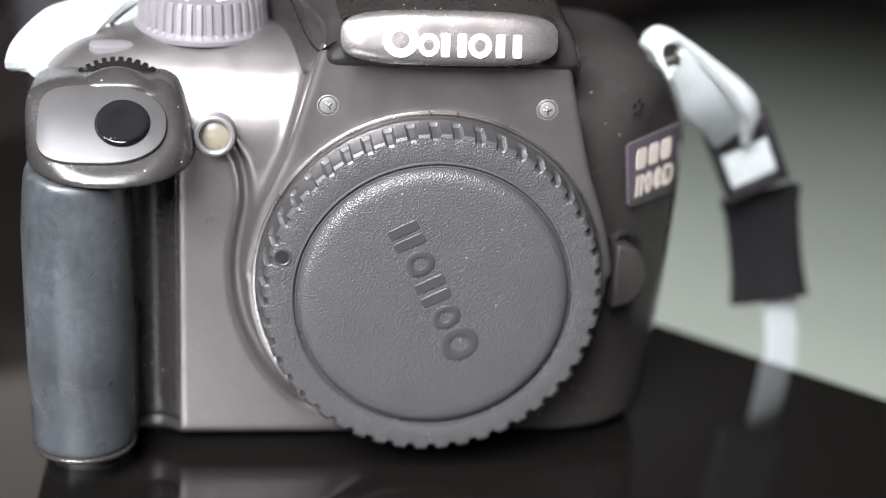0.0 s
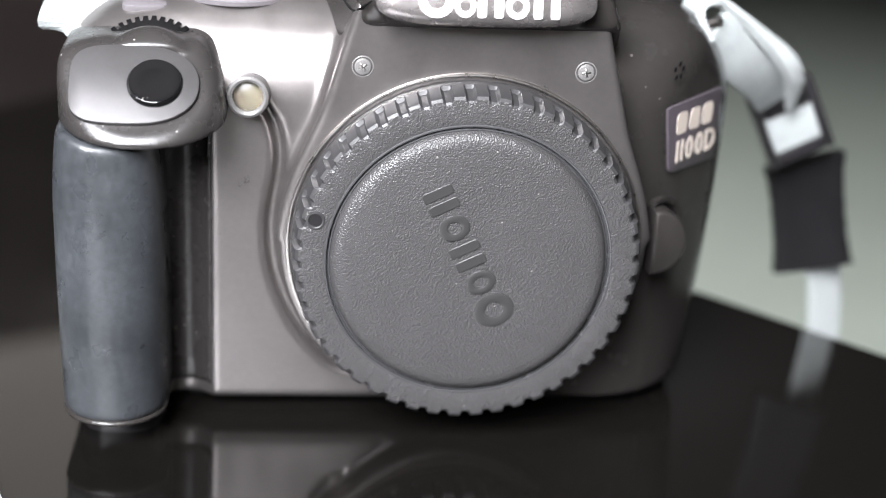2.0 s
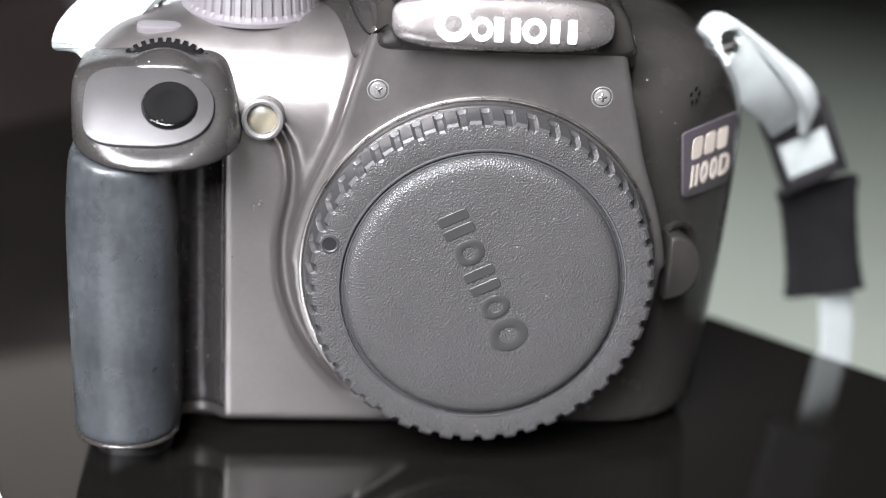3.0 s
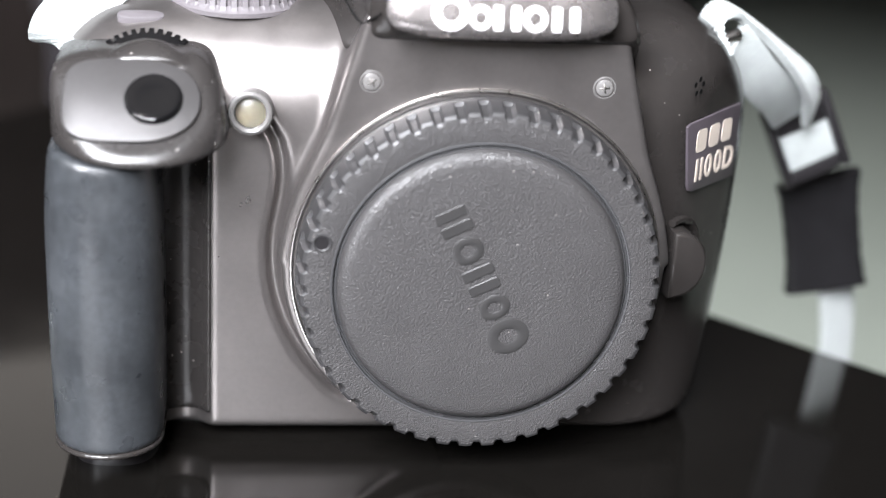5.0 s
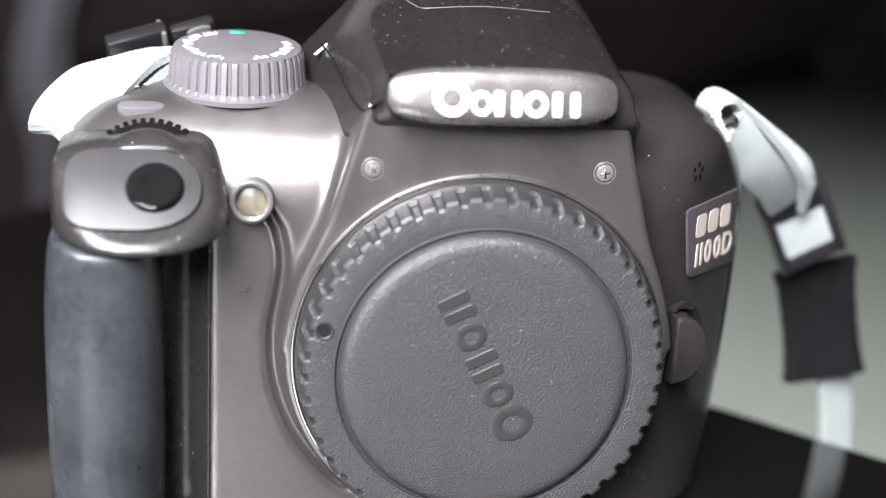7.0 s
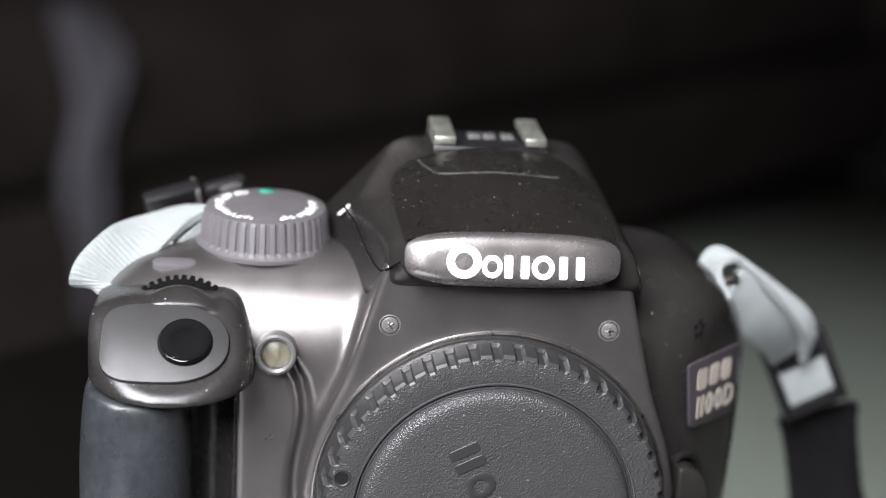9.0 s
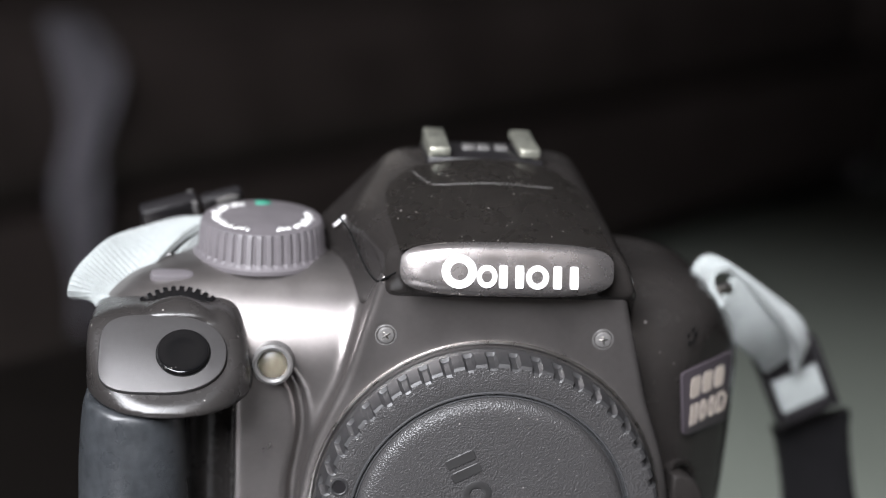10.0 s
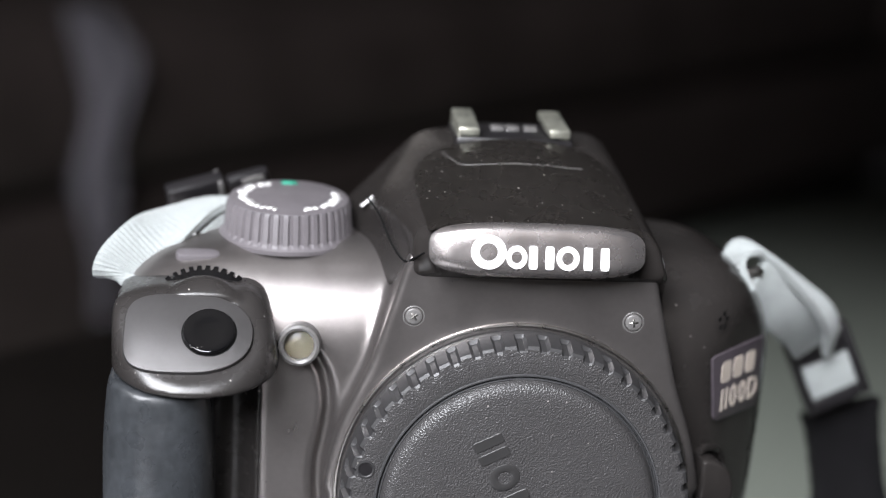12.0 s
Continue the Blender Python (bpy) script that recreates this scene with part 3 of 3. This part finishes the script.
# white marks on the plate: plain shapes in place of a brand name
for cx, w, hgt, kind in ((-9.2, 3.2, 3.1, "ring"), (-4.1, 1.9, 2.1, "ring"), (-1.1, 0.8, 2.1, "bar"), (1.9, 0.8, 2.1, "bar"),
                         (5.2, 2.1, 2.2, "ring"), (8.9, 0.8, 2.1, "bar"), (12.0, 0.8, 2.1, "bar")):
    at = PLATE_M @ Matrix.Translation((cx, -0.5 if hgt > 3 else -1.3, 1.86))
    if kind == "ring":
        bm = lathe([(1.0, 0), (1.0, 0.22), (0.52, 0.22), (0.52, 0)], 36, at @ Matrix.Diagonal((w, hgt, 1, 1)))
    else:
        bm = slab(oval(w, hgt, 7, 28), 0.22, at)
    part("brand_mark", bm, WHITE, name_plate)

part("seam", tube([(-29.0, 18.0, 91.8), (-27.0, 12.5, 90.0), (-24.6, 6.5, 85.6), (-22.4, 3.2, 83.2), (-20.6, 0.5, 84.6), (-19.2, -1.4, 86.0)], 0.2), DARK, dslr)
part("index_mark", placed(box(-1.9, 1.9, -0.5, 0.5, 0, 0.4, 0.1), Matrix.Translation((-28.2, 25.2, 89.4)) @ Matrix.Rotation(radians(-38), 4, "Y") @ Matrix.Rotation(radians(20), 4, "Z")), WHITE, dslr, "white dial index mark")

# hot shoe
shoe = part("hot_shoe", box(-11.6, 11.8, 27.4, 45.0, 98.0, 102.4, 0.8), BUCKLE, dslr, "hot shoe with worn bare steel rails")
SHOE_M = Matrix.Translation((1.2, 27.0, 102.4)) @ Matrix.Rotation(radians(3.5), 4, "X")
for s in (-1, 1):
    a, b = (-12.4, -8.2) if s < 0 else (5.6, 9.8)
    part("rail", placed(box(a, b, 0, 17, 0.2, 1.9, 0.35), SHOE_M), SHOE, shoe)
    part("rail_side", placed(box(a if s < 0 else b - 1.4, a + 1.4 if s < 0 else b, 0.9, 17, -2.2, 0.3, 0.2), SHOE_M), SHOE, shoe)
for cx in (-3.5, -0.5, 3.2):
    part("contact", placed(box(cx - 1.3, cx + 1.3, 9, 12.5, -1.2, -0.1, 0.3), SHOE_M), RINGGREY, shoe)

# mode dial
dial_m = Matrix.Translation((-43.8, 29.0, 81.4)) @ Matrix.Rotation(radians(4.5), 4, "X")
dial = part("mode_dial", lathe([(11.0, -3.0), (12.6, -0.6), (13.6, -0.1), (13.6, 0.7), (13.0, 1.1), (12.7, 1.7), (12.2, 6.6), (11.7, 7.5), (11.1, 7.75), (0, 7.8)], 320, dial_m,
                               lambda a, k: (-0.42 if 5 <= k <= 6 and math.sin(a * 40) > 0.1 else 0.0)), DIAL, dslr, "mauve grey ribbed mode dial with white marks")
rng = random.Random(4)
for k in range(10):
    ang = radians(-236 + k * 24.5 + (26 if k > 5 else 0))
    for n in range(3):
        m = dial_m @ Matrix.Rotation(ang + radians(n * 7.0 - 7.0), 4, "Z") @ Matrix.Translation((9.1 + rng.uniform(-0.3, 0.3), 0, 7.76)) @ Matrix.Rotation(rng.uniform(-0.5, 0.5), 4, "Z")
        part("dial_mark", placed(box(-rng.uniform(0.6, 1.15), rng.uniform(0.6, 1.15), -rng.uniform(0.25, 0.5), rng.uniform(0.25, 0.5), 0, 0.12), m), WHITE, dial)
part("green_mark", placed(box(-0.9, 0.9, -1.5, 1.5, 0, 0.14), dial_m @ Matrix.Rotation(radians(90), 4, "Z") @ Matrix.Translation((9.2, 0, 7.76))), GREEN, dial)
part("top_key", placed(slab(oval(4.2, 1.7, 3.2, 36), 1.6, bevel=0.4), Matrix.Translation((-60.8, 18.0, 78.6)) @ Matrix.Rotation(radians(12), 4, "X")), DIAL, dslr, "small mauve grey top key")
part("key_mark", placed(box(-1.9, 1.9, -0.35, 0.35, 0, 0.2), Matrix.Translation((-63.6, 26.0, 81.4))), WHITE, dslr)

# flank: badge, microphone holes, lens release
FL_U = Vector((0.687, 0.725, 0)).normalized()
FL_N = Vector((0.725, -0.687, 0)).normalized()
FL = Matrix(((FL_U.x, 0, FL_N.x, 37.0), (FL_U.y, 0, FL_N.y, 6.0), (0, 1, 0, 57.8), (0, 0, 0, 1)))
badge_out = [(1.2, 6.6), (2.4, 7.0), (21.5, 7.2), (21.5, -7.6), (5.4, -6.9), (4.2, -6.4), (3.6, -5.4)]
badge = part("badge", slab(badge_out, 0.5, FL, 0.15), BADGE, dslr, "mauve grey model badge with cream print")
for cx in (7.0, 11.8, 16.6):
    part("brand_mark", placed(slab(oval(1.9, 2.2, 5, 24, cx, 2.9), 0.12), FL @ Matrix.Translation((0, 0, 0.46))), CREAM, badge)


def letters(name, text, size, m, mat, parent, depth=0.06):
    c = bpy.data.curves.new(name, "FONT")
    c.body, c.size, c.extrude, c.offset = text, size, depth, size * 0.018
    tmp = bpy.data.objects.new("tmp_text", c)
    scene.collection.objects.link(tmp)
    dg = bpy.context.evaluated_depsgraph_get()
    mesh = bpy.data.meshes.new_from_object(tmp.evaluated_get(dg))
    bpy.data.objects.remove(tmp)
    bpy.data.curves.remove(c)
    bm = bmesh.new()
    bm.from_mesh(mesh)
    bpy.data.meshes.remove(mesh)
    lo = min(v.co.x for v in bm.verts)
    width = max(v.co.x for v in bm.verts) - lo
    part(name, placed(bm, m @ Matrix.Translation((-lo, 0, 0))), mat, parent, smooth=False)
    return width


pen = 5.9
for ch in "1100D":
    pen += 0.9 * letters("character", ch, 6.2, FL @ Matrix.Translation((pen, -5.0, 0.54)) @ Matrix.Diagonal((0.9, 1, 1, 1)), CREAM, badge) + 1.0
for dx, dz in ((-1.4, 0.8), (0.2, 1.6), (1.5, 0.5), (-0.8, -0.9), (0.8, -0.9)):
    part("microphone_hole", lathe([(0.5, 0), (0.5, 0.12), (0, 0.12)], 14, FL @ Matrix.Translation((4.6 + dx, 13.4 + dz, -0.02))), DARK, dslr)
REL = Matrix.Translation((37.2, 7.5, 38.6)) @ Matrix.Rotation(radians(90), 4, "X") @ Matrix.Rotation(radians(8), 4, "Y") @ Matrix.Translation((0, 0, -7.0))
half = [(-1.0, -6.6)] + [(6.2 * math.cos(a), 6.6 * math.sin(a)) for a in [radians(-85 + i * 10) for i in range(18)]] + [(-1.0, 6.6)]
part("release_button", slab(half, 12.0, REL, 0.9, 3), PLASTIC, dslr, "half-moon lens release button")
part("release_rim", tube([FL @ Vector((1.0 + 8.6 * math.cos(a), -19.2 + 7.6 * math.sin(a), 0.3)) for a in [radians(-60 + i * 16) for i in range(11)]], 0.8), PLASTIC, dslr)

# strap lugs
part("strap_lug", lathe([(1.3, 0), (1.3, 6), (0.9, 6.6), (0, 6.7)], 24, Matrix.Translation((45.5, 26.0, 75.6)) @ Matrix.Rotation(radians(75), 4, "Y")), STEEL, dslr, "bright steel strap lug")
part("strap_lug", lathe([(1.3, 0), (1.3, 6), (0.9, 6.6), (0, 6.7)], 24, Matrix.Translation((-67.0, 24.0, 74.5)) @ Matrix.Rotation(radians(-75), 4, "Y")), STEEL, dslr)

# ---------------------------------------------------------------- body cap on the lens mount
body_cap = thing("body_cap", (0, 0, ZC), "black grained plastic cap closing the lens mount", "lens cap")
NOTCH = 48
cap_profile = [(0, -1.0), (32.6, -1.0), (32.9, -0.2), (32.95, 0.9), (32.9, 2.4), (32.85, 2.7), (32.45, 6.8), (32.15, 7.35), (31.6, 7.6), (30.6, 7.7), (27.6, 7.75), (26.95, 7.65),
               (26.7, 7.2), (26.5, 6.5), (26.2, 6.35), (25.95, 6.6), (25.8, 7.6), (25.5, 8.4), (24.9, 8.95), (24.0, 9.25), (22.7, 9.35), (15, 9.4), (0, 9.4)]


def notch(a, k):
    s = (a * NOTCH / (2 * math.pi) + 0.25) % 1.0
    inside = max(0.0, min(1.0, (0.22 - abs(s - 0.5)) / 0.05))
    depth = {4: 0.0, 5: 0.7, 6: 0.85, 7: 0.85, 8: 0.7, 9: 0.2}.get(k, 0.0)
    return -depth * inside


part("cap_rim", lathe(cap_profile[:9], 48 * 16, FRONT, notch), CAP_SMOOTH, body_cap, "notched smooth black rim, darkened for shade in the notches", sharp=28.0)
part("cap_face", lathe(cap_profile[8:12], 48 * 16, FRONT, lambda a, k: notch(a, k + 8)), CAP, body_cap, "finely grained black outer face")
# Small lips and a lighter colour carry the groove's bright line.
part("cap_groove", lathe([(26.95, 7.65), (26.8, 7.95), (26.55, 7.9), (26.45, 7.2), (26.25, 7.0), (26.1, 7.5), (25.95, 7.75), (25.8, 7.6)], 240, FRONT), GROOVE, body_cap, "shiny groove round the raised disc, colour lightened for its glint")
part("cap_disc", lathe(cap_profile[16:], 240, FRONT), CAP, body_cap, "raised finely grained disc")
dot_m = FRONT @ Matrix.Translation((-28.5, 8.0, 7.72))
dot = part("index_ring", lathe([(1.75, 0), (1.7, 0.16), (1.45, 0.2), (1.25, 0.1), (1.2, 0.0)], 32, dot_m), CAP_SMOOTH, body_cap)
part("index_dimple", lathe([(1.2, 0.02), (0, 0.03)], 24, dot_m), BUCKLE, dot)
# raised plain shapes in place of the moulded brand name, running down to the right
WORD = FRONT @ Matrix.Translation((0.0, 1.3, 9.3)) @ Matrix.Rotation(radians(-63.5), 4, "Z")
for cx, w, hgt, kind in ((-14.4, 1.0, 2.9, "bar"), (-11.6, 1.0, 2.9, "bar"), (-7.0, 2.5, 2.9, "ring"), (-2.4, 1.0, 2.9, "bar"), (0.6, 1.0, 2.9, "bar"),
                         (5.0, 2.3, 2.9, "ring"), (11.2, 3.3, 3.9, "ring")):
    if kind == "ring":
        bm = lathe([(1.0, 0), (1.0, 0.26), (0.95, 0.32), (0.5, 0.32), (0.45, 0.26), (0.45, 0)], 40, WORD @ Matrix.Translation((cx, 0, 0)) @ Matrix.Diagonal((w, hgt, 1, 1)))
    else:
        bm = slab(oval(w, hgt, 8, 28, cx, 0.0), 0.32, WORD, 0.1, 1)
    part("brand_mark", bm, MOULDED, body_cap)

# ---------------------------------------------------------------- neck strap
strap = thing("neck_strap", (-87.5, -30, 0), "white webbing neck strap with black buckles and sleeve", "camera strap")
part("webbing", ribbon([(49.5, 25.0, 73.5), (46.8, 26.5, 78.5), (50.0, 30.0, 80.6), (57.0, 34.0, 76.5), (65.5, 38.0, 69.5), (72.5, 43.5, 62.5), (76.0, 49.0, 55.5)],
                       [(0.1, -0.97, -0.2), (0.1, -0.98, -0.1), (0.05, -1, -0.05), (0, -1, -0.05), (-0.15, -0.95, -0.15), (-0.35, -0.85, -0.25), (-0.5, -0.75, -0.3)], 8.5, 1.5, 14, 0.3), WEB, strap)
part("webbing", ribbon([(50.5, 26.0, 76.0), (54.0, 29.0, 71.8), (59.5, 34.0, 66.0), (66.0, 41.0, 60.5), (71.5, 48.5, 54.5)],
                       [(0.5, 0.45, 0.7), (0.6, 0.35, 0.7), (0.75, 0.3, 0.6), (0.85, 0.2, 0.45), (0.88, 0.1, 0.42)], 9.4, 1.5, 14, 0.3), WEB, strap)


def frame_of(p, along, across):
    a, c = Vector(along).normalized(), Vector(across)
    c = (c - a * c.dot(a)).normalized()
    n = a.cross(c)
    return Matrix(((c.x, a.x, n.x, p[0]), (c.y, a.y, n.y, p[1]), (c.z, a.z, n.z, p[2]), (0, 0, 0, 1)))


BK = frame_of((76.5, 52.0, 48.5), (0.42, 0.02, -0.9), (0.92, 0.05, 0.42))   # x across, y down along the strap
buckle = part("buckle", placed(box(-7.6, -5.6, -9, 9, -2.2, 2.2, 0.7), BK), BUCKLE, strap, "black plastic slider buckle")
part("bar", placed(box(5.6, 7.6, -9, 9, -2.2, 2.2, 0.7), BK), BUCKLE, buckle)
part("bar", placed(box(-5.7, 5.7, -9, -2.6, -2.0, 2.0, 0.9), BK), BUCKLE, buckle)
part("bar", placed(box(-5.7, 5.7, 5.2, 9, -2.0, 2.0, 0.9), BK), BUCKLE, buckle)
part("webbing", placed(box(-5.5, 5.5, -3.5, 6.4, -1.2, 1.6, 0.7), BK), WEB, strap)
SL = frame_of((86.0, 59.0, 24.0), (0.2, 0.01, -0.97), (0.97, 0.02, 0.2))
def sleeve_mesh():
    """A soft sleeve, flared and a little ragged at both ends, with a pressed middle."""
    bm = bmesh.new()
    rows = []
    for i in range(15):
        q = i / 14 * 2 - 1
        half = 8.5 + 0.9 * abs(q) ** 3 + 0.12 * math.sin(i * 2.3)
        deep = 2.5 - 0.5 * (1 - q * q)
        rows.append([bm.verts.new((x, 13.3 * q + 0.05 * x * q, y)) for x, y in oval(half, deep, 5.0, 40)])
    for a, b in zip(rows, rows[1:]):
        for k in range(40):
            bm.faces.new((a[k], a[(k + 1) % 40], b[(k + 1) % 40], b[k]))
    bm.faces.new(rows[0]), bm.faces.new(rows[-1])
    return bm


part("sleeve", placed(sleeve_mesh(), SL), LEATHERETTE, strap, "black leatherette strap sleeve")
part("webbing", ribbon([(90.5, 60.5, 15.0), (92.5, 61.5, 8.0), (94.0, 62.3, 1.0), (95.0, 63.0, -8.0), (95.6, 63.6, -18.0), (96.0, 64.0, -30.0), (96.2, 64.2, -60.0)],
                       [(0.9, 0.38, 0.15), (0.9, 0.4, 0.12), (0.9, 0.42, 0.1), (0.9, 0.42, 0), (0.9, 0.42, 0), (0.9, 0.42, 0), (0.9, 0.42, 0)], 9.2, 1.5, 10, 0.12), WEB, strap)
# hand side: a loop folded round the lug, then a slider buckle behind the dial
part("webbing", ribbon([(-57.0, 37.5, 85.9), (-62.0, 33.0, 84.8), (-67.0, 27.8, 82.8), (-71.6, 22.8, 80.2), (-74.6, 19.4, 77.6), (-75.6, 18.0, 75.4), (-74.6, 18.9, 73.7), (-72.2, 21.6, 74.2),
                        (-68.0, 26.2, 77.0), (-63.0, 31.6, 80.8), (-57.5, 37.0, 83.8)],
                       [(0.05, -0.98, 0.08), (0.08, -0.97, -0.1), (0.14, -0.86, -0.42), (0.34, -0.5, -0.8), (0.6, -0.2, -0.77), (0.72, -0.15, -0.65), (0.7, -0.15, -0.68), (0.5, -0.35, -0.75),
                        (0.2, -0.8, -0.5), (0.1, -0.95, -0.2), (0.05, -0.98, 0.05)], 10.2, 1.7, 12, 0.2), WEB, strap)
HB = frame_of((-63.0, 45.0, 85.8), (0.95, 0.22, 0.24), (-0.2, -0.5, 0.84))
hb = part("buckle", placed(box(-2.8, 2.8, -6.0, 6.0, -1.8, 1.8, 0.7), HB), BUCKLE, strap)
# Grey bar that paints the bright edge of the dark buckle.
part("bar", placed(box(-2.6, 2.6, 4.6, 5.6, -2.4, 2.4, 0.4), HB), RINGGREY, hb)
part("clip", placed(box(-1.6, 1.6, 6.6, 15.5, -1.4, 1.4, 0.9), HB), BUCKLE, hb)
# Grey oval painted as a glint on the clip.
part("clip_glint", placed(slab(oval(0.9, 2.4, 2.2, 28), 0.5, bevel=0.15), HB @ Matrix.Translation((0.4, 12.0, 1.3))), RINGGREY, hb)
# loose run of the strap on the table beside the grip
part("webbing", ribbon([(-115, 45, 1.2), (-107.5, 21, 1.2), (-101.2, 3, 1.3), (-95.2, -13.5, 1.3), (-88.9, -30, 1.2), (-80, -54, 1.2)],
                       [(1, 0.3, 0), (1, 0.33, 0.0), (1, 0.35, 0), (1, 0.36, 0), (1, 0.36, 0), (1, 0.36, 0)], 10, 1.6, 26, 0.14), WEB, strap)
